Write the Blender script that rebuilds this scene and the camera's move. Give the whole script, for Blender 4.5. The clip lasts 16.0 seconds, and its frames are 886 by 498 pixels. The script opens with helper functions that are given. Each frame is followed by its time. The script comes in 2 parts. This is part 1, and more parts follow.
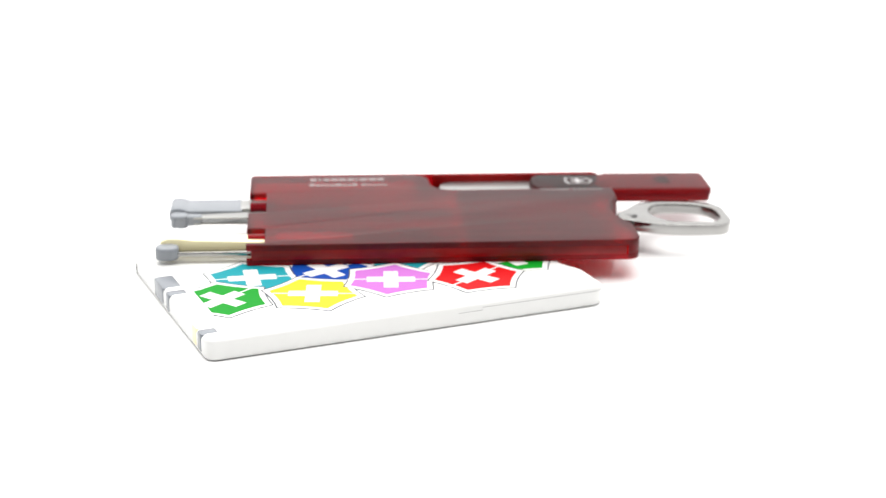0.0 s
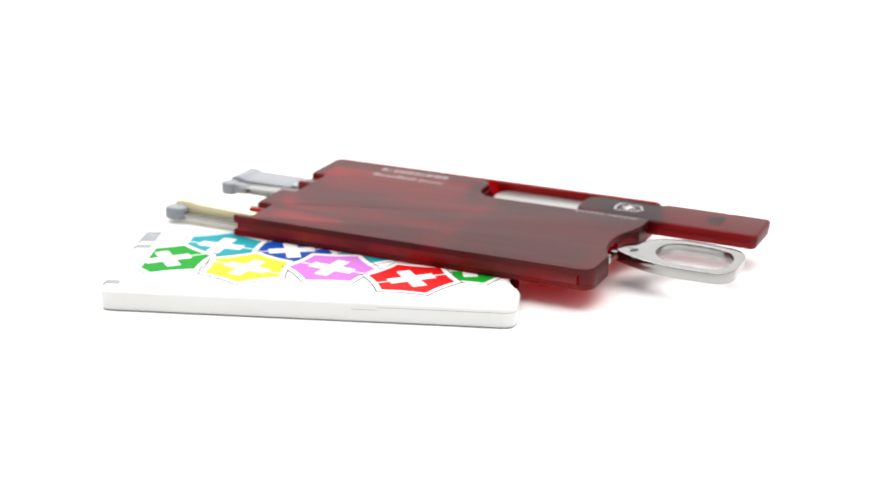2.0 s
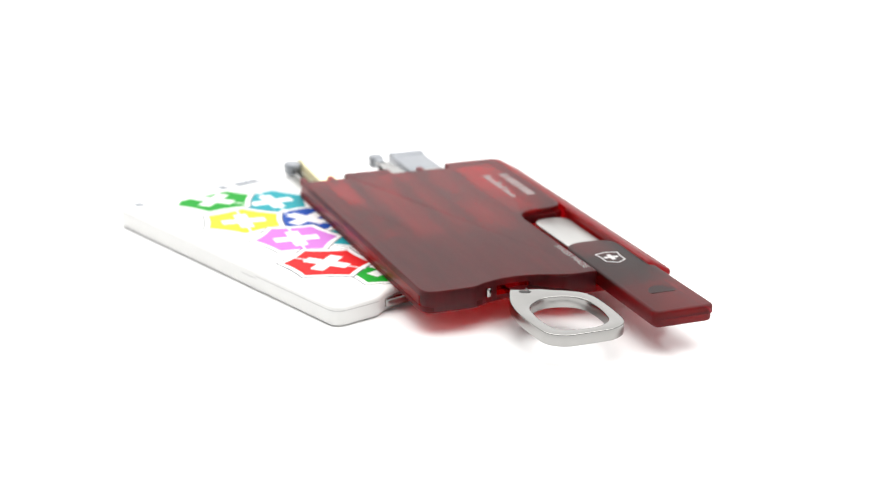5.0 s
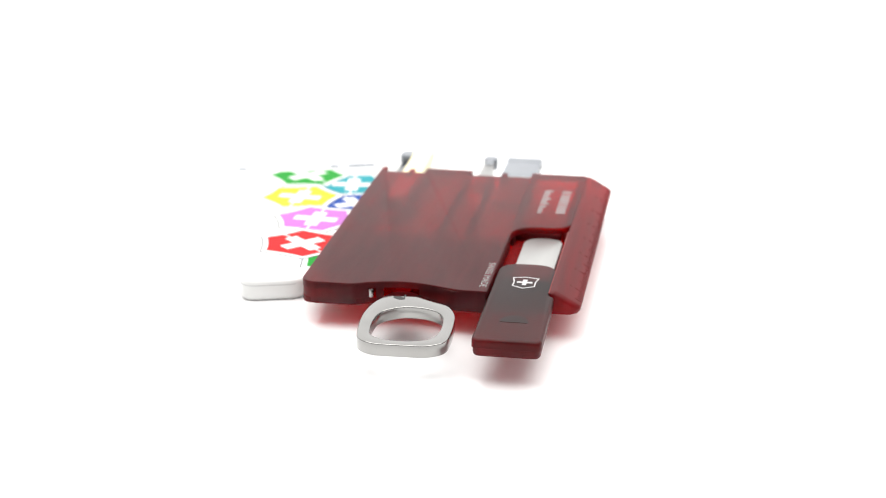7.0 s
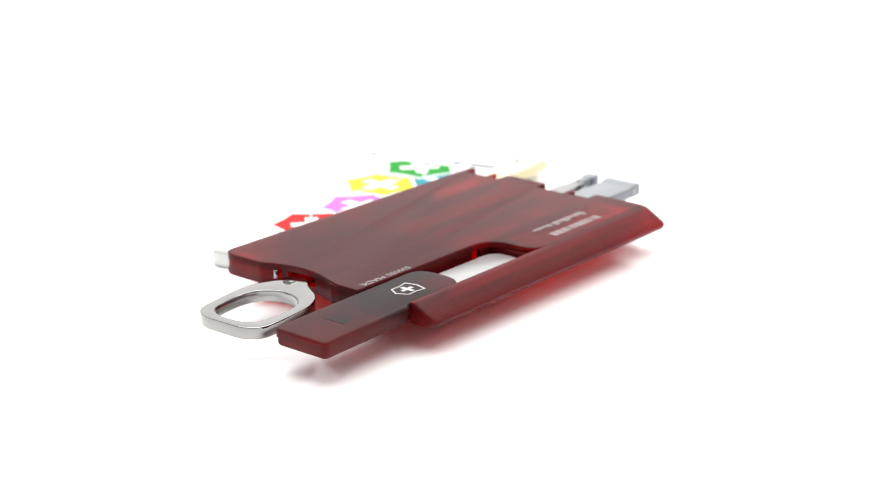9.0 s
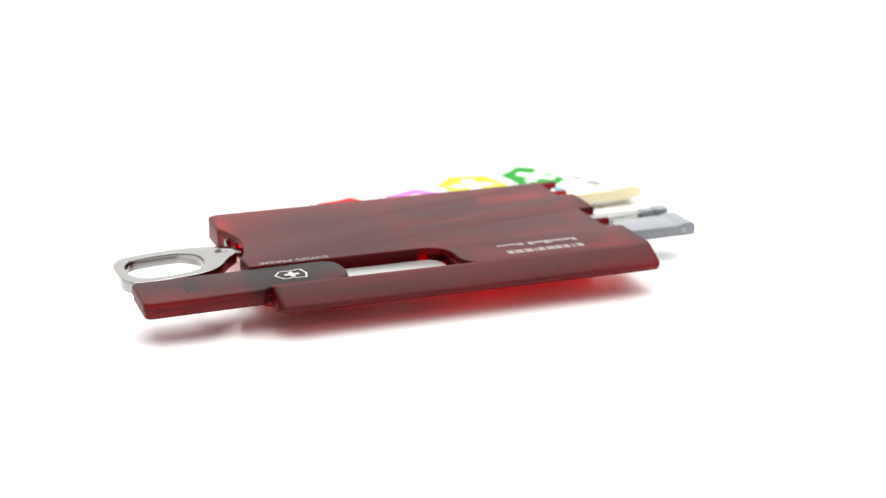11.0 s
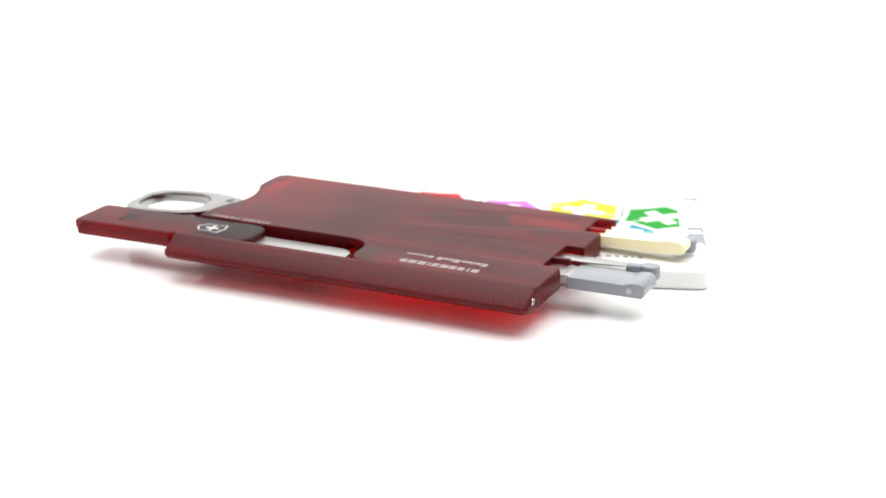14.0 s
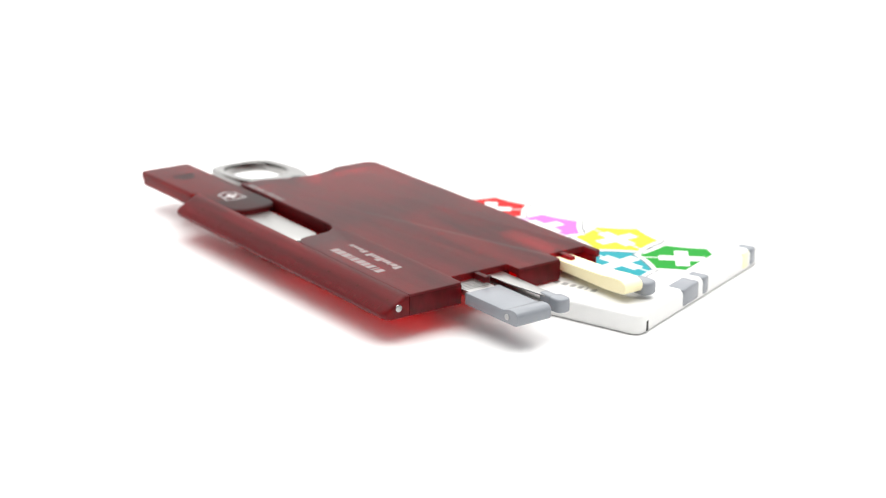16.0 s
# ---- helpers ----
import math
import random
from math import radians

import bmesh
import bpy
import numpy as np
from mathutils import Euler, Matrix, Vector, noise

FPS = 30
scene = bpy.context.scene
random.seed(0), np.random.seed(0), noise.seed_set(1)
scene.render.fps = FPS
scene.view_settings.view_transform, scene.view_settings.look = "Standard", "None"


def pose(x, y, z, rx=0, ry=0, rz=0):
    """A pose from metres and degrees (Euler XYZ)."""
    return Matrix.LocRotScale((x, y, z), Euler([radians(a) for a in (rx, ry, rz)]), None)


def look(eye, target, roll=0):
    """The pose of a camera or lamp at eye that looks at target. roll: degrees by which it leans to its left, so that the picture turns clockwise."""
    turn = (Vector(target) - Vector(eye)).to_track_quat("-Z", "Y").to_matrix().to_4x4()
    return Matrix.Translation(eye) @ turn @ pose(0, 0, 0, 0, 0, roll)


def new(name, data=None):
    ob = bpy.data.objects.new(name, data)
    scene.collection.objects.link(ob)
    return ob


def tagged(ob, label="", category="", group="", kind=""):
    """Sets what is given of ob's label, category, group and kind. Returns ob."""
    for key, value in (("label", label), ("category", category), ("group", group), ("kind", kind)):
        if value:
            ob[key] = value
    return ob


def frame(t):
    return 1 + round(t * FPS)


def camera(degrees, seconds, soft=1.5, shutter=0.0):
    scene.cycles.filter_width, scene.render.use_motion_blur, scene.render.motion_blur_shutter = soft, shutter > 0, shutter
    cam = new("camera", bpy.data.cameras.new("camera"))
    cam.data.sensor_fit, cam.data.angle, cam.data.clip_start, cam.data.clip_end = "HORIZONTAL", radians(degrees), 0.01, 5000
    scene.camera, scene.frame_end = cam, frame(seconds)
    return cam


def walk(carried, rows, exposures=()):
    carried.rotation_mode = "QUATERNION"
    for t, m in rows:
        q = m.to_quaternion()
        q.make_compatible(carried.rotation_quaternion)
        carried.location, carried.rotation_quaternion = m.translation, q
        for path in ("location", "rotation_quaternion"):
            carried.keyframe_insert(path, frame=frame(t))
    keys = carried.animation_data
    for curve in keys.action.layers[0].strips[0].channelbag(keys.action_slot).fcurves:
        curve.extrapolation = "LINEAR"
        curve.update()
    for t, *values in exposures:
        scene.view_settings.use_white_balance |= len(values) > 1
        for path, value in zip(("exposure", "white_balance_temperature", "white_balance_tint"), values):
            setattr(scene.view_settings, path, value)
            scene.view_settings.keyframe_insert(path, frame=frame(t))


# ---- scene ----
# A still camera looks down at two pocket tool cards that turn together on a white glossy table.
MM = 0.001

# ---- camera ----
cam = camera(28.355, 16.0, 0.95)
EYE = Vector((0.0, -0.3597, 0.1234))
AIM = EYE + Vector((math.sin(radians(0.636)) * math.cos(radians(18.644)), math.cos(radians(0.636)) * math.cos(radians(18.644)), -math.sin(radians(18.644))))
walk(cam, [(0.0, look(EYE, AIM, 0.665)), (16.0, look(EYE, AIM, 0.665))])
cam.data.dof.use_dof = True
cam.data.dof.focus_distance = 0.316
cam.data.dof.aperture_fstop = 24.0

# ---- light: a white tent all round, a large softbox above ----
world = bpy.data.worlds.new("studio_tent")
scene.world = world
world.use_nodes = True
wn, wl = world.node_tree.nodes, world.node_tree.links
# bright above and at the back, dim towards the room behind the camera
w_tc, w_dot, w_ramp = wn.new("ShaderNodeTexCoord"), wn.new("ShaderNodeVectorMath"), wn.new("ShaderNodeValToRGB")
w_dot.operation = "DOT_PRODUCT"
w_dot.inputs[1].default_value = (0.03, 0.55, 0.75)
w_ramp.color_ramp.elements[0].position, w_ramp.color_ramp.elements[0].color = 0.0, (0.2, 0.2, 0.205, 1)
w_ramp.color_ramp.elements[1].position, w_ramp.color_ramp.elements[1].color = 0.8, (1.0, 0.995, 0.985, 1)
wl.new(w_tc.outputs["Generated"], w_dot.inputs[0])
wl.new(w_dot.outputs["Value"], w_ramp.inputs["Fac"])
wl.new(w_ramp.outputs["Color"], wn["Background"].inputs["Color"])
wn["Background"].inputs["Strength"].default_value = 0.95

softbox = bpy.data.lights.new("softbox", "AREA")
softbox.shape, softbox.size, softbox.size_y, softbox.energy = "RECTANGLE", 1.4, 1.2, 9.5
softbox.color = (1.0, 0.99, 0.97)
softbox_ob = new("softbox", softbox)
softbox_ob.matrix_world = look((0.03, 0.05, 1.0), (0, 0, 0))
scene.view_settings.exposure = 0.75


# ---- materials ----
def material(name, color, rough=0.4, metal=0.0, **more):
    m = bpy.data.materials.new(name)
    m.use_nodes = True
    p = m.node_tree.nodes["Principled BSDF"]
    p.inputs["Base Color"].default_value = (*color, 1)
    p.inputs["Roughness"].default_value = rough
    p.inputs["Metallic"].default_value = metal
    for key, value in more.items():
        p.inputs[key.replace("_", " ")].default_value = value
    return m


def vary(m, color_a, color_b, scale, stretch=(1, 1, 1), bump=0.0, bump_scale=None, rough=None):
    """Grain: a noise in the thing's own space mixes two tints, and a finer one lifts the surface."""
    nt = m.node_tree
    p = nt.nodes["Principled BSDF"]
    tc = nt.nodes.new("ShaderNodeTexCoord")
    mp = nt.nodes.new("ShaderNodeMapping")
    mp.inputs["Scale"].default_value = stretch
    nt.links.new(tc.outputs["Object"], mp.inputs["Vector"])
    n1 = nt.nodes.new("ShaderNodeTexNoise")
    n1.inputs["Scale"].default_value = scale
    n1.inputs["Detail"].default_value = 4
    nt.links.new(mp.outputs["Vector"], n1.inputs["Vector"])
    ramp = nt.nodes.new("ShaderNodeValToRGB")
    ramp.color_ramp.elements[0].position, ramp.color_ramp.elements[0].color = 0.35, (*color_a, 1)
    ramp.color_ramp.elements[1].position, ramp.color_ramp.elements[1].color = 0.65, (*color_b, 1)
    nt.links.new(n1.outputs["Fac"], ramp.inputs["Fac"])
    nt.links.new(ramp.outputs["Color"], p.inputs["Base Color"])
    if rough:
        rr = nt.nodes.new("ShaderNodeMapRange")
        rr.inputs["To Min"].default_value, rr.inputs["To Max"].default_value = rough
        nt.links.new(n1.outputs["Fac"], rr.inputs["Value"])
        nt.links.new(rr.outputs["Result"], p.inputs["Roughness"])
    if bump:
        n2 = nt.nodes.new("ShaderNodeTexNoise")
        n2.inputs["Scale"].default_value = bump_scale or scale * 8
        nt.links.new(tc.outputs["Object"], n2.inputs["Vector"])
        b = nt.nodes.new("ShaderNodeBump")
        b.inputs["Strength"].default_value, b.inputs["Distance"].default_value = bump, 0.0001
        nt.links.new(n2.outputs["Fac"], b.inputs["Height"])
        nt.links.new(b.outputs["Normal"], p.inputs["Normal"])
    return m


M_TABLE = vary(material("white_acrylic", (0.93, 0.93, 0.93), 0.13), (0.92, 0.92, 0.92), (0.94, 0.94, 0.94), 9.0)
M_RED = vary(material("frosted_red_plastic", (0.7, 0.012, 0.018), 0.45, Transmission_Weight=0.9, IOR=1.38, Specular_IOR_Level=0.4),
             (0.215, 0.003, 0.010), (0.295, 0.005, 0.014), 42.0, (0.9, 8, 1), 0.3, 2600, (0.38, 0.46))
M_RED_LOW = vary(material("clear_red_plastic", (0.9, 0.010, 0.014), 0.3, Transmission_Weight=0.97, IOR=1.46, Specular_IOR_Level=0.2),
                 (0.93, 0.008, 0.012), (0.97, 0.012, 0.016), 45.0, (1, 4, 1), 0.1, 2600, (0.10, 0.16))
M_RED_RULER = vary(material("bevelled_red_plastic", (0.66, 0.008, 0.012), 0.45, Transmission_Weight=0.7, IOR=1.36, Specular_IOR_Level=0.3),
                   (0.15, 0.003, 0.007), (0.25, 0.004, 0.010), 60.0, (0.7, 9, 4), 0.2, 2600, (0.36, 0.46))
M_RED_IN = vary(material("inner_red_plastic", (0.35, 0.01, 0.015), 0.35, Transmission_Weight=0.75, IOR=1.42, Specular_IOR_Level=0.1),
                (0.30, 0.003, 0.005), (0.55, 0.008, 0.010), 80.0, (1, 6, 1))
M_SLIDE = vary(material("dark_red_plastic", (0.4, 0.008, 0.012), 0.34, Transmission_Weight=0.9, IOR=1.36, Specular_IOR_Level=0.3),
               (0.02, 0.003, 0.004), (0.03, 0.004, 0.005), 60.0, (1, 2, 1), 0.2, 2600, (0.36, 0.46))


def see_through(m, tint, share):
    """Lets a share of the light pass straight through each face, tinted."""
    nt = m.node_tree
    out = nt.nodes["Material Output"]
    clear, mix = nt.nodes.new("ShaderNodeBsdfTransparent"), nt.nodes.new("ShaderNodeMixShader")
    clear.inputs["Color"].default_value = (*tint, 1)
    mix.inputs["Fac"].default_value = share
    nt.links.new(nt.nodes["Principled BSDF"].outputs["BSDF"], mix.inputs[1])
    nt.links.new(clear.outputs["BSDF"], mix.inputs[2])
    nt.links.new(mix.outputs["Shader"], out.inputs["Surface"])
    return m


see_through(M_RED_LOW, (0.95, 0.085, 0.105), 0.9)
see_through(M_RED, (0.6, 0.04, 0.06), 0.18)
see_through(M_SLIDE, (0.8, 0.03, 0.06), 0.24)
see_through(M_RED_RULER, (0.82, 0.03, 0.045), 0.24)
M_TRAY = vary(material("dull_red_plastic", (0.16, 0.03, 0.034), 0.5, Transmission_Weight=0.3, IOR=1.42, Specular_IOR_Level=0.1), (0.15, 0.02, 0.023), (0.26, 0.034, 0.038), 90.0, (1, 5, 1))
see_through(M_TRAY, (0.85, 0.06, 0.075), 0.68)
M_RIB = vary(material("dark_rib_plastic", (0.10, 0.003, 0.004), 0.5, Transmission_Weight=0.4, IOR=1.42, Specular_IOR_Level=0.1), (0.08, 0.003, 0.004), (0.14, 0.004, 0.006), 80.0, (1, 5, 1))
M_STEEL = vary(material("polished_steel", (0.72, 0.70, 0.67), 0.14, 1.0), (0.315, 0.31, 0.30), (0.35, 0.345, 0.335), 120.0, (1, 1, 1), 0.04, 900, (0.05, 0.10))
M_BLADE = vary(material("satin_steel", (0.78, 0.77, 0.75), 0.3, 1.0), (0.40, 0.40, 0.39), (0.45, 0.445, 0.435), 60.0, (1, 3, 1), 0.02, 1500, (0.34, 0.42))
M_WHITE = vary(material("white_gloss_plastic", (0.82, 0.82, 0.80), 0.3), (0.76, 0.76, 0.745), (0.79, 0.79, 0.77), 70.0, (1, 1, 1), 0.1, 1800, (0.24, 0.34))
M_GREY = vary(material("grey_plastic", (0.30, 0.33, 0.37), 0.27), (0.22, 0.235, 0.26), (0.245, 0.262, 0.285), 120.0, (1, 1, 1), 0.15, 2000)
M_IVORY = vary(material("ivory_plastic", (0.80, 0.70, 0.43), 0.4), (0.92, 0.82, 0.50), (0.94, 0.86, 0.56), 120.0, (1, 1, 1), 0.15, 2000)
# near-black that stands in for the shade inside small holes
M_DARK = material("recess_shade", (0.02, 0.018, 0.018), 0.6)
M_JOINT = material("seam_highlight", (0.30, 0.12, 0.12), 0.3)
M_LINE = material("grey_seam", (0.4, 0.4, 0.4), 0.6)
M_TEXT = material("dark_grey_print", (0.33, 0.33, 0.33), 0.5)
M_INK = material("white_print", (0.30, 0.26, 0.26), 0.5)
M_EMBLEM = material("white_emblem_print", (0.5, 0.47, 0.47), 0.4)
M_OUTLINE = material("dark_print_line", (0.05, 0.055, 0.07), 0.5)
M_SHIELD_WHITE = material("white_print_field", (0.73, 0.73, 0.72), 0.35)
M_TICK = material("pale_red_print", (0.14, 0.018, 0.022), 0.5, Specular_IOR_Level=0.15)
M_FAINT_INK = material("dim_white_print", (0.24, 0.18, 0.18), 0.5)


# ---- shape helpers (millimetres in a card's own space) ----
def rounded(points, radius, steps=5):
    """A polygon with its corners rounded; radius is one number or one for each corner."""
    out = []
    n = len(points)
    for i, p in enumerate(points):
        r = radius[i] if isinstance(radius, (list, tuple)) else radius
        p = Vector(p)
        a, b = Vector(points[i - 1]) - p, Vector(points[(i + 1) % n]) - p
        r = min(r, a.length * 0.49, b.length * 0.49)
        if r <= 0.01:
            out.append(p)
            continue
        a, b = p + a.normalized() * r, p + b.normalized() * r
        for k in range(steps + 1):
            t = k / steps
            out.append((1 - t) ** 2 * a + 2 * t * (1 - t) * p + t * t * b)
    return out


def slab(outline, z0, z1, bevel=0.0, segments=2, hole=None, rims_at="both"):
    """A flat piece with that outline from z0 to z1, its rims bevelled; hole: an inner outline with as many points."""
    bm = bmesh.new()
    if hole is None:
        low = [bm.verts.new((p[0] * MM, p[1] * MM, z0 * MM)) for p in outline]
        high = [bm.verts.new((p[0] * MM, p[1] * MM, z1 * MM)) for p in outline]
        top, bottom = bm.faces.new(high), bm.faces.new(low[::-1])
        n = len(low)
        for i in range(n):
            bm.faces.new((low[i], low[(i + 1) % n], high[(i + 1) % n], high[i]))
        rims = (list(top.edges) if rims_at != "bottom" else []) + (list(bottom.edges) if rims_at != "top" else [])
    else:
        n = len(outline)
        rings = [[bm.verts.new((p[0] * MM, p[1] * MM, z * MM)) for p in o] for o in (outline, hole) for z in (z0, z1)]
        o0, o1, h0, h1 = rings
        rims = []
        for i in range(n):
            j = (i + 1) % n
            bm.faces.new((o0[i], o0[j], o1[j], o1[i]))
            bm.faces.new((h0[j], h0[i], h1[i], h1[j]))
            bm.faces.new((o1[i], o1[j], h1[j], h1[i]))
            bm.faces.new((o0[j], o0[i], h0[i], h0[j]))
        for ring in rings:
            for i in range(n):
                rims.append(bm.edges.get((ring[i], ring[(i + 1) % n])))
    bmesh.ops.recalc_face_normals(bm, faces=bm.faces)
    if bevel:
        bmesh.ops.bevel(bm, geom=rims, offset=bevel * MM, segments=segments, affect="EDGES", profile=0.5, clamp_overlap=True)
    return bm


def box(x0, x1, y0, y1, z0, z1, bevel=0.15, corner=0.3):
    return slab(rounded([(x0, y0), (x1, y0), (x1, y1), (x0, y1)], corner, 3), z0, z1, bevel)


def rounded_bar(points, x0, x1, r):
    """A bar along x with that outline in y and z, its far side and top rounded off towards both ends."""
    bm = bmesh.new()
    y0 = min(p[0] for p in points)
    steps = [0.0, 0.08, 0.25, 0.5, 0.75, 1.0]
    stations = [(x0 + r * u, u) for u in steps] + [(x1 - r * u, u) for u in steps[::-1]]
    rings = []
    for x, u in stations:
        inset = r * (1 - math.sqrt(max(0.0, 1 - (1 - u) ** 2)))
        z_mid = 2.0
        rings.append([bm.verts.new((x * MM, max(y0, y - (inset if y > y0 + 1.0 else 0.0)) * MM, (z + (z_mid - z) * 0.1 * inset / r) * MM)) for y, z in points])
    n = len(points)
    for a, b in zip(rings, rings[1:]):
        for i in range(n):
            bm.faces.new((a[i], b[i], b[(i + 1) % n], a[(i + 1) % n]))
    bm.faces.new(rings[0]), bm.faces.new(rings[-1][::-1])
    bmesh.ops.recalc_face_normals(bm, faces=bm.faces)
    return bm


def profile_y(points, y0, y1, bevel=0.25, corner=0.4):
    """A bar along y with that rounded outline in x and z."""
    return tilted(slab(rounded(points, corner, 4), -y1, -y0, bevel, 3), Matrix.Rotation(radians(90), 4, "X"))


def around(points, c, n):
    """n points of a closed outline, met by even rays from c inside it."""
    out = []
    for k in range(n):
        a = 2 * math.pi * k / n
        way = Vector((math.cos(a), math.sin(a)))
        best = None
        for p, q in zip(points, list(points[1:]) + [points[0]]):
            p, e = Vector(p) - c, Vector(q) - Vector(p)
            det = way.x * -e.y + way.y * e.x
            if abs(det) > 1e-9:
                d, u = (p.x * -e.y + p.y * e.x) / det, (way.x * p.y - way.y * p.x) / det
                if d > 0 and -1e-6 <= u <= 1 + 1e-6:
                    best = max(best or 0.0, d)
        out.append(c + way * best)
    return out


def tilted(bm, m):
    bmesh.ops.transform(bm, matrix=m, verts=bm.verts)
    return bm


def joined(*bms):
    """Several pieces as one."""
    out = bmesh.new()
    for b in bms:
        me = bpy.data.meshes.new("piece")
        b.to_mesh(me)
        b.free()
        out.from_mesh(me)
        bpy.data.meshes.remove(me)
    return out


def part(name, bm, mat, parent=None, label="", smooth=True, crease=32):
    me = bpy.data.meshes.new(name)
    bm.to_mesh(me)
    bm.free()
    me.materials.append(mat)
    for f in me.polygons:
        f.use_smooth = smooth and len(f.vertices) <= 8
    if smooth:
        me.set_sharp_from_angle(angle=radians(crease))
    ob = new(name, me)
    if parent:
        ob.parent = parent
    if label:
        tagged(ob, label)
    return ob


def lettering(text, size, parent, m, mat, name, width):
    cu = bpy.data.curves.new(name, "FONT")
    cu.body, cu.size, cu.extrude = text, size * MM, 0.015 * MM
    tmp = bpy.data.objects.new("tmp", cu)
    scene.collection.objects.link(tmp)
    bpy.context.view_layer.update()
    me = bpy.data.meshes.new_from_object(tmp.evaluated_get(bpy.context.evaluated_depsgraph_get()))
    bpy.data.objects.remove(tmp)
    me.materials.clear()
    me.materials.append(mat)
    span = max(v.co.x for v in me.vertices)
    me.transform(m @ Matrix.Diagonal((width * MM / span, 1, 1, 1)))
    ob = new(name, me)
    ob.parent = parent
    return ob


# ---- table ----
def table():
    bm = bmesh.new()
    bmesh.ops.create_grid(bm, x_segments=8, y_segments=8, size=30)
    ob = part("ground", bm, M_TABLE, None, "", False)
    tagged(ob, "seamless glossy white acrylic table under the cards", "table", kind="structure")


# ---- shared shapes of both cards ----
LEN = 82.0


def card_outline(y0, y1, slot, recesses=True):
    """Seen from above: two tool recesses in the pull end, a thumb notch and, if wanted, the letter-opener channel in the other."""
    pts, rad = [], []

    def add(x, y, r=0.0):
        pts.append((x, y))
        rad.append(r)
    add(0, y0, 1.0 if recesses else 2.6)
    add(LEN, y0, 3.0)
    add(LEN, y0 + 10.5, 1.5)
    for k in range(1, 8):
        a = k / 8
        add(LEN - 2.8 * math.sin(math.pi * a) ** 0.8, y0 + 10.5 + 19 * a)
    add(LEN, y0 + 31, 1.0)
    if slot:
        add(LEN, 36.0, 0.3)
        add(40.8, 36.0, 5.8)
        add(40.8, y1, 4.5)
    else:
        add(LEN, y1, 2.0)
    add(0, y1, 0.8 if recesses else 2.6)
    for b, a in ((35.2, 21.2), (10.2, 0.9)) if recesses else ():
        add(0, b, 0.8)
        add(3.8, b, 0.5)
        add(3.8, a, 0.5)
        add(0, a, 0.3)
    return rounded(pts, rad, 5)


def shield_points(r, bow=0.2):
    """A six-cornered shield that stands on a corner, its edges bowed in a little."""
    corners = [Vector((r * math.cos(radians(90 + 60 * k)), r * math.sin(radians(90 + 60 * k)))) for k in range(6)]
    out = []
    for i, a in enumerate(corners):
        for k in range(4):
            t = k / 4
            p = a.lerp(corners[(i + 1) % 6], t) * (1 - bow * t * (1 - t))
            out.append((p.x, p.y))
    return out


def emblem_points(w, h):
    """A small shield: a peaked top edge, two flanks bowed in and a point."""
    corners = [(-0.50, 0.40), (0.0, 0.50), (0.50, 0.40), (0.42, 0.05), (0.43, -0.30), (0.0, -0.50), (-0.43, -0.30), (-0.42, 0.05)]
    return [(x * w, y * h) for x, y in corners][::-1]


def trimmed(points, x_min):
    """The polygon, cut off straight at x_min."""
    out = []
    for i, b in enumerate(points):
        a = points[i - 1]
        if (a[0] < x_min) != (b[0] < x_min):
            t = (x_min - a[0]) / (b[0] - a[0])
            out.append((x_min, a[1] + t * (b[1] - a[1])))
        if b[0] >= x_min:
            out.append(b)
    return out


def plus_points(arm, half):
    return [(-half, -arm), (half, -arm), (half, -half), (arm, -half), (arm, half), (half, half), (half, arm), (-half, arm), (-half, half), (-arm, half), (-arm, -half), (-half, -half)]


def placed(points, x, y, turn):
    c, s = math.cos(radians(turn)), math.sin(radians(turn))
    return [(x + c * a - s * b, y + s * a + c * b) for a, b in points]


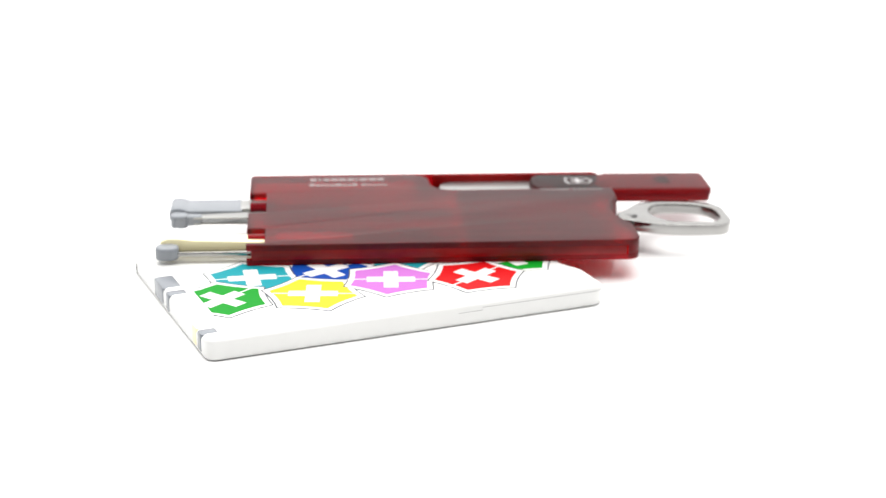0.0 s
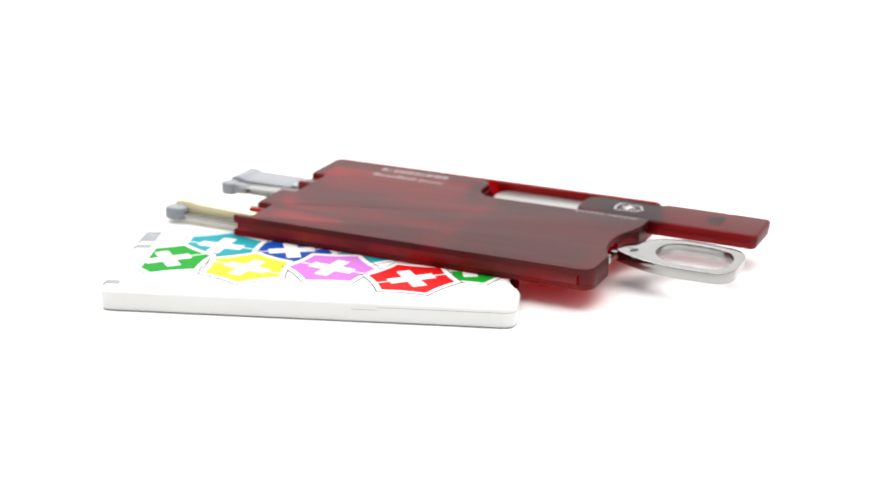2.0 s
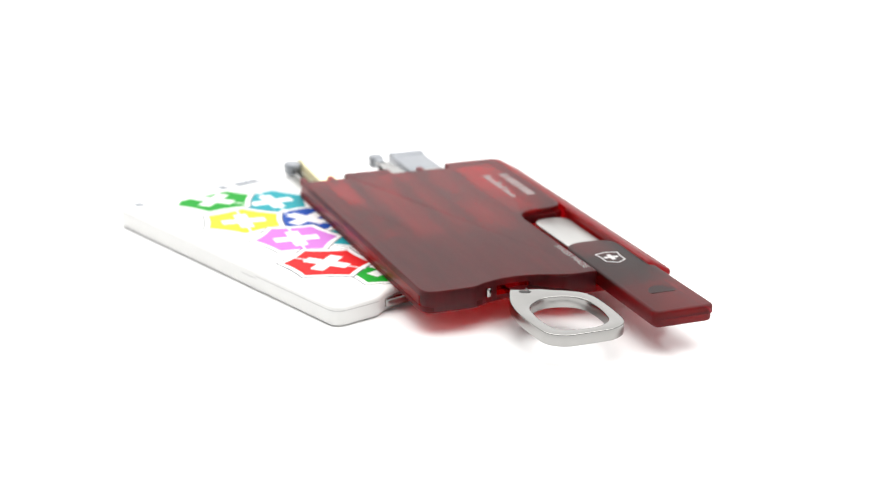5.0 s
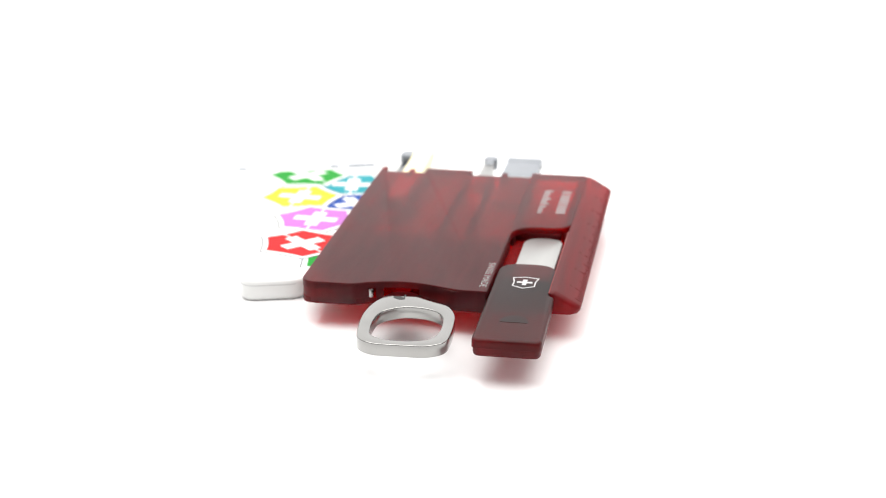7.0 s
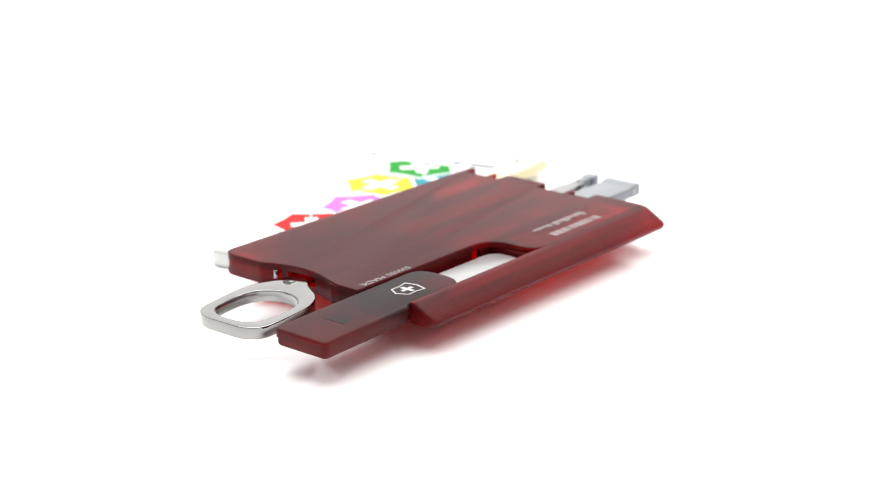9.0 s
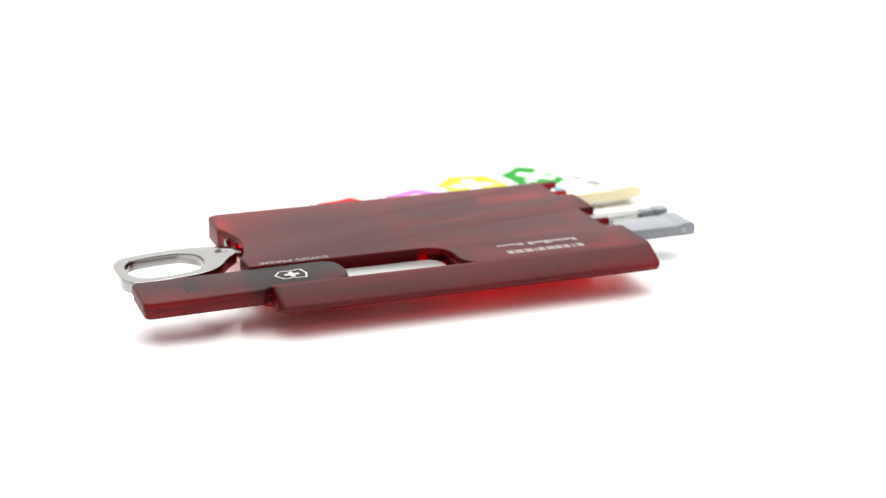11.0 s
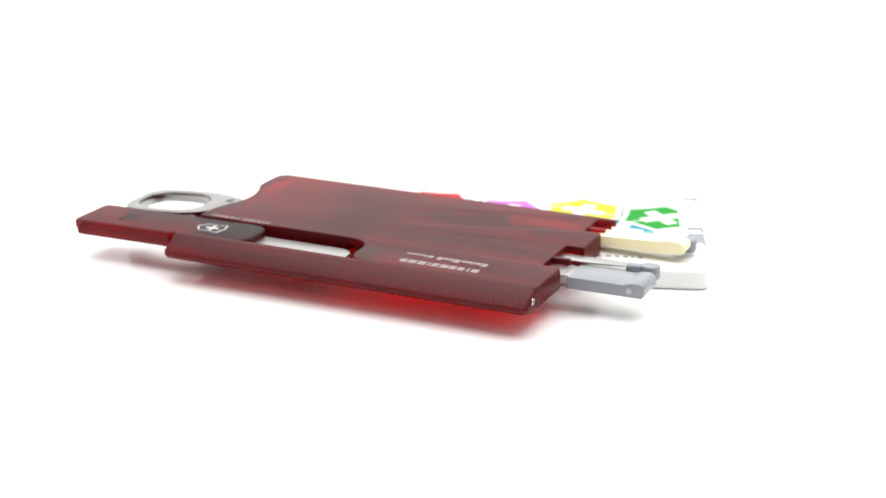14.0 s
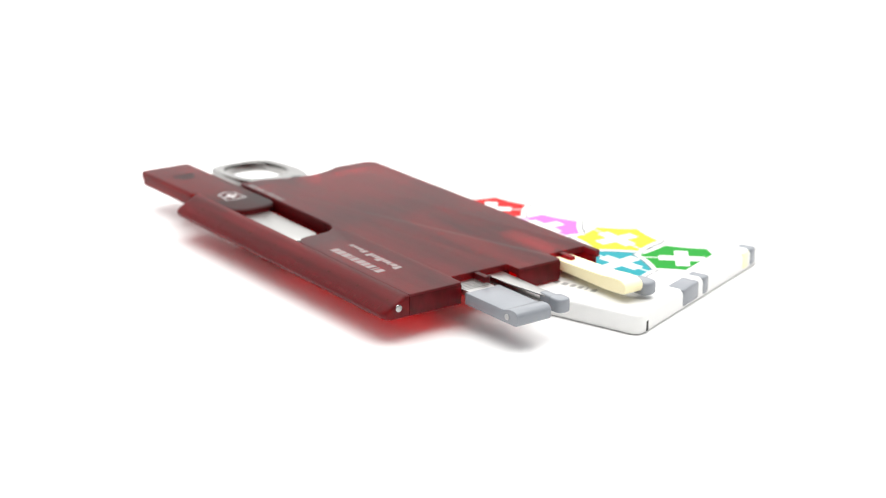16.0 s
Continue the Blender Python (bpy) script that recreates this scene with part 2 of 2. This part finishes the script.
# ---- the red card ----
def red_card():
    card = new("pocket_tool_card")
    tagged(card, "translucent dark red plastic tool card with its tools drawn out", "multi-tool")
    y0, top = -0.4, 4.5
    # covers
    cover = part("cover", slab(card_outline(y0, 48.0, True), 3.12, top, 0.6, 4, rims_at="top"), M_RED, card, "frosted translucent red upper cover")
    # only the outer faces of the cover are frosted, its inner face is clear
    cover.data.materials.append(M_RED_LOW)
    for face in cover.data.polygons:
        if face.normal.z < -0.9:
            face.material_index = 1
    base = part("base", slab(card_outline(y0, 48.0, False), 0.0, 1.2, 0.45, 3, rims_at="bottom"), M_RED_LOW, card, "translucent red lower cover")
    # its rim is frosted and darker, like the ruler edge
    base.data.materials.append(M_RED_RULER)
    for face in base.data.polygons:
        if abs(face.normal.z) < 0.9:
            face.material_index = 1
    # ruler edge
    strip = rounded_bar([(47.9, 0.0), (52.3, 0.0), (53.2, 0.25), (53.75, 0.85), (53.85, 1.4), (53.6, 1.85), (49.6, 4.2), (49.1, 4.4), (48.6, 4.45), (47.9, 4.45)], 0.0, 80.5, 1.5)
    strip = part("ruler_edge", strip, M_RED_RULER, card, "bevelled translucent red ruler edge")
    ticks = []
    for i in range(76):
        long = 1.9 if i % 10 == 0 else 1.4 if i % 5 == 0 else 0.9
        t = box(2.5 + i - 0.06, 2.5 + i + 0.06, 0, long, 0, 0.04, 0, 0)
        ticks.append(tilted(t, Matrix.Translation((0, 53.7 * MM, 1.83 * MM)) @ Matrix.Rotation(radians(-29.9), 4, "X") @ Matrix.Rotation(radians(180), 4, "X") @ Matrix.Translation((0, 0, -0.02 * MM))))
    part("tick_marks", joined(*ticks), M_TICK, strip, "fine pale millimetre marks", False)
    # worn numerals at each centimetre, too small to read
    slope = Matrix.Translation((0, 53.7 * MM, 1.83 * MM)) @ Matrix.Rotation(radians(-29.9), 4, "X") @ Matrix.Rotation(radians(180), 4, "X") @ Matrix.Translation((0, 0, -0.02 * MM))
    for i in range(8):
        part("numeral_bar", tilted(box(2.3 + 10 * i, 2.75 + 10 * i, 2.7, 3.15, 0, 0.04, 0, 0), slope), M_RIB, strip, "", False)
    # inner walls and ribs between the compartments
    for a, b, c, d in ((1.0, 79.0, y0 + 0.03, 0.7), (0.6, 40.0, 46.2, 47.7), (79.8, 81.6, 30.5, 34.0)):
        part("rib", box(a, b, c, d, 1.15, 3.15, 0.1), M_RED_IN, card)
    for c, d in ((4.0, 4.8), (10.3, 11.5), (20.2, 21.2), (26.0, 27.0), (35.4, 36.6)):
        part("rib", box(4.0, 44.5, c, d, 1.3, 3.1, 0.1), M_RIB, card, "dark rib between the tool channels")
    part("inner_tray", box(46.0, 77.5, 1.2, 34.6, 1.4, 2.3, 0.1), M_TRAY, card, "inner tray seen through the cover")
    for y in (6.2, 28.2):
        part("rib", box(0.2, 6.0, y, y + 1.3, 1.1, 4.3, 0.25), M_RED, card)
    for a, b in ((10.4, 21.0), (35.4, 47.8)):
        part("end_wall", box(-0.04, 1.0, a, b, 0.3, 4.0, 0.05, 0.1), M_RED_RULER, card)
    # added dark block and strips put the channel's inner shade into colour
    part("channel_end_shade", box(37.5, 41.2, 36.4, 46.0, 1.3, 3.1, 0.1), M_RIB, card)
    part("channel_wall_shade", box(46.5, 81.6, 35.3, 36.06, 1.3, 4.1, 0.05, 0.1), M_RIB, card, "dark strip for the shaded wall of the letter-opener channel")
    part("channel_wall_shade", box(42.0, 80.4, 47.62, 47.88, 1.3, 4.3, 0.05, 0.1), M_RED_IN, card, "dark red strip for the shaded far wall of the letter-opener channel")
    # closed wall of the ring end, open only where the ring swings out
    for a, b in ((y0 + 0.25, 13.0), (14.2, 15.6), (22.6, 35.8)):
        n = 28
        ys = [a + (b - a) * k / n for k in range(n + 1)]
        edge = []
        for y in ys:
            u = min(max((y - y0 - 10.5) / 19, 0.0), 1.0)
            r = 3.0 - min(3.0, y - y0)
            edge.append(LEN + 0.04 - 2.8 * math.sin(math.pi * u) ** 0.8 - (3.0 - math.sqrt(max(0.0, 9.0 - r * r))))
        part("end_wall", slab([(x, y) for x, y in zip(edge, ys)] + [(x - 0.9, y) for x, y in zip(edge[::-1], ys[::-1])], 0.2, 4.1, 0.05), M_RED, card)
    # letter opener: handle that slides in the channel, and the blade
    sag = Matrix.Translation((64.2 * MM, 0, 4.38 * MM)) @ Matrix.Rotation(radians(0.55), 4, "Y") @ Matrix.Translation((-64.2 * MM, 0, -4.38 * MM))
    plan = [(64.2, 36.4), (105.5, 36.5), (105.5, 49.2), (82.0, 48.9), (81.4, 48.0), (64.2, 48.0)]
    round_off = [4.6, 1.5, 1.5, 0.4, 0.4, 4.6]
    opener = slab(rounded(plan, round_off, 7), 2.62, 4.38, 0.6, 4, rims_at="top")
    lower = slab(rounded([(66.0, 36.5), (105.3, 36.7), (105.3, 49.0), (82.2, 48.7), (81.6, 47.9), (66.0, 47.9)], [3.0, 1.5, 1.5, 0.4, 0.4, 3.0], 7), 0.9, 2.5, 0.7, 4, rims_at="bottom")
    # the two halves are hollow shells
    for shell, way in ((opener, -1), (lower, 1)):
        bmesh.ops.delete(shell, geom=[f for f in shell.faces if f.normal.z * way > 0.95 and len(f.verts) > 12], context="FACES")
    opener = part("letter_opener_handle", tilted(opener, sag), M_SLIDE, card, "dark red sliding handle drawn halfway out")
    part("lower_shell", tilted(lower, sag), M_SLIDE, opener, "dark red lower half of the handle")
    mid = Vector((88.0, 42.6))
    rim = around(rounded([(67.0, 36.7), (105.15, 36.8), (105.15, 48.9), (82.4, 48.6), (81.8, 47.8), (67.0, 47.8)], [2.0, 1.4, 1.4, 0.4, 0.4, 2.0], 5), mid, 96)
    # the seam's highlight line is painted as a paler band
    part("joint", tilted(slab(rim, 2.46, 2.66, 0, hole=[p + (mid - p).normalized() * 0.6 for p in rim]), sag), M_JOINT, opener, "seam between the two halves, its highlight put in as a pale tone", False)
    part("blade", slab(rounded([(43.2, 38.9), (70.0, 38.9), (70.0, 47.0), (43.2, 47.0)], [5.6, 0, 0, 3.6], 6), 2.2, 2.95, 0.3), M_BLADE, opener, "satin steel letter-opener blade")
    part("channel_floor", box(41.5, 81.5, 36.1, 47.8, 1.15, 1.45, 0.05), M_TRAY, card)
    # thumb catch: a shallow half-round hollow that ends at a straight lip
    hollow = [(96.2 - 3.4 * math.cos(radians(a)), 43.0 + 2.7 * math.sin(radians(a))) for a in range(-90, 91, 12)]
    part("thumb_catch", tilted(slab(hollow, 4.3, 4.39), sag), M_SLIDE, opener, "half-round thumb catch", False)
    part("lip", tilted(box(96.1, 96.5, 40.5, 45.5, 4.3, 4.44, 0.06, 0.1), sag), M_SLIDE, opener)
    emblem = part("emblem", tilted(slab(placed(emblem_points(5.2, 6.6), 75.3, 42.5, 90), 4.34, 4.40, 0, hole=placed(emblem_points(4.6, 5.9), 75.3, 42.5, 90)), sag), M_EMBLEM, opener, "small white outlined shield with a cross", False)
    part("cross", tilted(slab(placed(plus_points(1.5, 0.42), 75.1, 42.5, 90), 4.34, 4.40), sag), M_EMBLEM, emblem, "", False)
    # print
    lettering("SWISS MADE", 1.9, card, Matrix.Translation((65.3 * MM, 34.3 * MM, 4.51 * MM)), M_INK, "print", 14.4)
    # maker's name and model as plain bars: (start, width) of each
    for x, w in ((13.6, 1.5), (15.6, 0.5), (16.7, 1.35), (18.4, 1.45), (20.1, 1.7), (22.2, 1.4), (23.95, 0.5), (24.9, 1.7), (27.0, 1.7), (29.0, 1.5)):
        part("print_bar", box(x, x + w, 43.7, 45.75, 4.48, 4.53, 0, 0), M_FAINT_INK, card, "", False)
    for x, w, h in ((13.4, 1.2, 2.0), (14.8, 1.4, 1.3), (16.4, 0.4, 1.7), (17.0, 0.9, 1.3), (18.1, 0.9, 1.3), (19.3, 1.4, 2.0), (20.9, 1.0, 1.3), (22.1, 0.8, 1.3), (23.1, 1.1, 1.9),
                    (25.2, 1.0, 1.5), (26.4, 0.3, 1.5), (26.9, 0.8, 1.0), (27.9, 0.7, 1.0), (28.8, 0.7, 1.0), (29.7, 0.3, 1.3), (30.2, 0.8, 1.0)):
        part("print_bar", box(x, x + w, 39.7, 39.7 + h, 4.48, 4.53, 0, 0), M_FAINT_INK, card, "", False)
    # key ring
    c = Vector((96.2, 23.1))
    body = rounded([(80.7, 18.0), (80.7, 21.8), (83.2, 24.3), (86.2, 29.4), (90.5, 31.5), (97.5, 32.0), (103.4, 31.8), (105.7, 28.6), (105.9, 18.5), (103.8, 15.3),
                    (98.0, 14.5), (92.0, 14.2), (87.4, 15.0), (83.2, 16.7)], [1.2, 1.2, 1.0, 2.4, 2.6, 3.0, 2.1, 2.1, 2.0, 2.0, 3.0, 3.0, 1.6, 1.0], 6)
    opening = rounded([(88.0, 21.2), (88.3, 26.0), (90.8, 29.2), (96.8, 30.0), (101.8, 29.3), (103.8, 26.2), (103.9, 20.6), (102.0, 17.4), (96.4, 16.6), (91.0, 17.1)],
                      [2.0, 2.0, 2.4, 3.0, 1.8, 1.8, 1.6, 1.6, 3.0, 2.4], 6)
    outer, inner = around(body, c, 132), around(opening, c, 132)
    droop = Matrix.Translation((83.5 * MM, 0, 2.9 * MM)) @ Matrix.Rotation(radians(2.4), 4, "Y") @ Matrix.Translation((-83.5 * MM, 0, -2.9 * MM))
    ring = part("key_ring", tilted(slab(outer, 0.55, 2.95, 0.16, 3, hole=inner), droop), M_STEEL, card, "polished steel key ring turned out of the end", True, 45)
    # no hole is cut: flat dark pieces paint the shade of eyelet and slit
    eye = placed([(1.25 * math.cos(a * 0.5236), 0.7 * math.sin(a * 0.5236)) for a in range(12)], 84.2, 19.6, 70)
    part("ring_eye_shade", tilted(slab(eye, 2.85, 2.97), droop), M_DARK, ring, "dark disc for the shaded eyelet hole")
    part("slit", tilted(box(82.4, 83.9, 20.35, 20.65, 2.85, 2.965, 0, 0.05), droop), M_DARK, ring, "", False)
    part("tongue", box(74.0, 82.9, 17.8, 20.8, 1.3, 2.6, 0.1), M_STEEL, card, "steel ring mount")
    spring = slab(placed([(0.55 * math.cos(a * 0.5236), 0.55 * math.sin(a * 0.5236)) for a in range(12)], 80.8, 13.4, 0), 1.6, 3.3, 0.1)
    part("pin", spring, M_STEEL, card, "small steel pin in the thumb notch")
    head = slab([(0.78 * math.cos(a * 0.3927), 0.78 * math.sin(a * 0.3927)) for a in range(16)], 0, 0.5, 0.2)
    head = tilted(head, Matrix.Translation((-0.15 * MM, 50.3 * MM, 2.2 * MM)) @ Matrix.Rotation(radians(90), 4, "Y"))
    part("pin_head", head, M_STEEL, card, "steel pin head in the ruler edge")
    # tools pulled out of the other end
    scissors = part("scissors_handle", profile_y([(-1.5, 0.5), (-1.5, 2.95), (-13.4, 3.0), (-14.6, 3.5), (-16.6, 3.55), (-17.4, 2.8), (-17.4, 0.6)], 27.4, 35.7, 0.5, [0.2, 0.3, 0.9, 1.1, 1.3, 1.3, 0.9]), M_GREY, card, "broad light grey plastic tool handle with a rounded lip")
    # small bump whose highlight dot is put in as lighter grey
    highlight_stud = slab([(0.62 * math.cos(a * 0.5236), 0.62 * math.sin(a * 0.5236)) for a in range(12)], 0, 0.25, 0.12)
    part("highlight_stud", tilted(highlight_stud, Matrix.Translation((-14.4 * MM, 35.65 * MM, 1.9 * MM)) @ Matrix.Rotation(radians(-90), 4, "X")), M_LINE, scissors)
    part("shank", box(-1.9, 22.0, 28.6, 35.0, 1.8, 3.0, 0.1), M_BLADE, scissors, "ribbed steel shank")
    for k in range(5):
        part("ridge", box(-0.6 + 0.7 * k, -0.3 + 0.7 * k, 28.8, 34.8, 2.95, 3.14, 0.05, 0.05), M_BLADE, scissors)
    tweezers = part("tweezers_cap", slab(rounded([(-16.8, 21.7), (-13.8, 21.7), (-13.0, 22.5), (-13.0, 24.0), (-13.8, 25.0), (-16.8, 25.0)], [1.6, 1.3, 0.6, 0.6, 1.3, 1.6], 6), 0.8, 3.6, 1.1, 4), M_GREY, card, "grey plastic tweezers cap")
    part("collar", slab(rounded([(-13.3, 22.2), (-10.0, 22.4), (-10.0, 24.3), (-13.3, 24.5)], 0.5, 4), 1.2, 3.4, 0.45, 3), M_GREY, tweezers, "grey collar behind the cap")
    for z in (1.5, 2.8):
        part("arm", slab(rounded([(-12.0, 22.2), (9.0, 22.2), (9.0, 26.2), (-2.0, 25.8), (-12.0, 24.4)], 0.4, 3), z, z + 0.3, 0.06), M_BLADE, tweezers, "thin steel arm")
    part("toothpick", profile_y([(22.0, 1.6), (22.0, 3.0), (2.0, 3.5), (-11.0, 3.95), (-13.6, 4.35), (-16.6, 4.4), (-18.0, 3.4), (-17.6, 1.7), (-12.0, 1.3)], 4.4, 9.0, 0.8, [0.2, 0.2, 2.0, 1.5, 1.2, 1.0, 1.0, 0.9, 1.5]), M_IVORY, card, "ivory plastic toothpick with a raised end")
    pin = part("screwdriver_shaft", slab(rounded([(-15.0, 1.9), (30.0, 1.9), (30.0, 3.6), (-15.0, 3.6)], 0.3, 3), 1.3, 2.3, 0.3, 2), M_STEEL, card, "slim steel tool shaft")
    part("end_cap", slab(rounded([(-18.6, 0.7), (-14.8, 0.9), (-13.8, 2.0), (-13.8, 3.8), (-14.8, 4.7), (-18.6, 4.7)], [1.9, 1.2, 0.6, 0.6, 1.2, 1.9], 5), 0.7, 3.5, 0.6, 3), M_GREY, pin, "grey plastic end cap")
    return card


# ---- the white card ----
# tone, colour, place, turn of the field, turn of the cross
SHIELDS = (("green", (0.0034, 0.252, 0.0168), 70.8, 22.0, 25, 10), ("turquoise", (0.0118, 0.2604, 0.3024), 51.0, 32.0, 0, 0),
           ("blue", (0.0042, 0.0504, 0.2856), 33.2, 28.9, 25, 16), ("turquoise", (0.0118, 0.2604, 0.3024), 18.0, 30.0, -5, -12),
           ("green", (0.0034, 0.252, 0.0168), 9.0, 20.2, -9, 30), ("yellow", (0.5712, 0.5292, 0.0252), 26.2, 16.9, -1, -22), ("pink", (0.4536, 0.1428, 0.4704), 43.3, 18.9, 33, -21),
           ("red", (0.4872, 0.005, 0.0067), 60.0, 14.6, 25, 28))


def white_card():
    card = new("pocket_tool_card")
    tagged(card, "closed white plastic tool card printed with coloured cross shields", "multi-tool")
    part("body", slab(card_outline(0.5, 55.0, False, False), 0.0, 4.5, 1.0, 4), M_WHITE, card, "glossy white plastic case")
    part("seam", box(50, 55, 0.45, 0.6, 2.75, 2.82, 0, 0), M_LINE, card, "", False)
    rim = [Vector(p) for p in card_outline(0.5, 55.0, False, False) if p[0] > 60 and p[1] < 11.4]
    mid = Vector((70.0, 12.0))
    line = [Vector((55.0, 0.5))] + rim
    out = [p + (Vector((0, -0.05)) if p.x < 79 else (p - mid).normalized() * 0.05) for p in line]
    part("seam", slab(out + [p + Vector((-0.12, 0.1)) for p in line[::-1]], 3.3, 3.38), M_LINE, card, "", False)
    part("tool_handle", box(-0.12, 4.0, 30.2, 37.6, 0.7, 4.56, 0.5, 0.8), M_GREY, card, "grey tool end flush in the case")
    part("tweezers_cap", box(-0.12, 4.0, 25.8, 28.8, 0.7, 4.56, 0.5, 0.8), M_GREY, card, "grey tweezers end")
    part("toothpick_end", box(-0.10, 3.8, 6.8, 10.2, 0.7, 4.54, 0.5, 0.8), M_IVORY, card, "ivory toothpick end")
    part("end_cap", box(-0.12, 3.6, 3.6, 6.6, 0.7, 4.56, 0.5, 0.8), M_GREY, card, "grey tool end")
    # uncut slot: a dark block gives the shade inside it
    part("pin_slot_shade", box(-0.06, 0.6, 51.6, 52.4, 0.5, 2.6, 0.1, 0.1), M_DARK, card, "dark block for the shaded slot of a pin")
    part("key_ring_rim", box(78.6, 81.2, 13.5, 27.5, 1.2, 3.0, 0.2, 0.6), M_STEEL, card, "steel key ring folded in the thumb notch")
    tones = {}
    for i, (tone, color, x, y, turn, cross) in enumerate(SHIELDS):
        m = tones.setdefault(tone, material(tone + "_print", color, 0.45, Specular_IOR_Level=0.08))
        z = 4.50 + 0.008 * i
        sh = part("shield", slab(trimmed(placed(shield_points(10.45), x, y, turn), 4.9), z - 0.1, z + 0.002), M_OUTLINE, card, tone + " printed shield with a white cross", False)
        part("border", slab(trimmed(placed(shield_points(10.1), x, y, turn), 4.9), z - 0.1, z + 0.004), M_SHIELD_WHITE, sh, "white border", False)
        part("field", slab(trimmed(placed(shield_points(8.8), x, y, turn), 5.0), z - 0.1, z + 0.006), m, sh, tone + " field", False)
        part("cross", slab(trimmed(placed(plus_points(4.8, 1.45), x, y, cross), 5.0), z - 0.1, z + 0.008), M_SHIELD_WHITE, sh, "white cross", False)
        for side in (-1, 1):
            slit = placed([(side * 6.6 - 2.1, -0.22), (side * 6.6 + 2.1, -0.22), (side * 6.6 + 2.1, 0.22), (side * 6.6 - 2.1, 0.22)], x, y, cross)
            if min(p[0] for p in slit) > 5.0:
                part("slit", slab(slit, z - 0.1, z + 0.0075), M_SHIELD_WHITE, sh, "", False)
    for x, w in ((13.6, 1.5), (15.6, 0.5), (16.7, 1.35), (18.4, 1.45), (20.1, 1.7), (22.2, 1.4)):
        part("print_bar", box(x, x + w * 0.7, 47.2, 48.7, 4.48, 4.53, 0, 0), M_TEXT, card, "", False)
    return card


table()
RED = red_card()
WHITE = white_card()
WHITE.scale = (1.012, 1.012, 1.0)


# ---- turning ----
def motions():
    """Both cards turn together about the table's upright axis at a nearly even pace, with the small unevenness of the turntable (degrees)."""
    start, rate = 16.62, -14.8446
    uneven = ((0.0, 0.1), (0.5, 0.4), (1.0, 0.3), (1.5, 0.7), (2.0, 0.6), (2.5, 0.9), (3.0, 0.8), (3.5, 1.0), (4.0, 1.05), (5.2, 0.7), (6.5, 0.3), (7.0, -0.15),
              (7.5, 0.05), (8.0, -0.05), (8.5, 0.3), (9.0, 0.2), (10.2, -0.2), (11.5, -0.5), (12.0, -0.2), (12.5, -0.25), (13.0, 0.0), (13.5, -0.3), (14.0, -0.4),
              (14.5, -0.35), (15.0, -0.25), (15.5, -0.4), (16.0, -0.15))
    for thing, x, y, z, lean, turn in ((RED, -0.04052, -0.00774, 0.0046, 0.5, -12.45), (WHITE, -0.0556, -0.0475, 0.0, 0.0, 6.3)):
        walk(thing, [(t, Matrix.Rotation(radians(start + rate * t + extra), 4, "Z") @ pose(x, y, z, lean, 0, turn)) for t, extra in uneven])


motions()
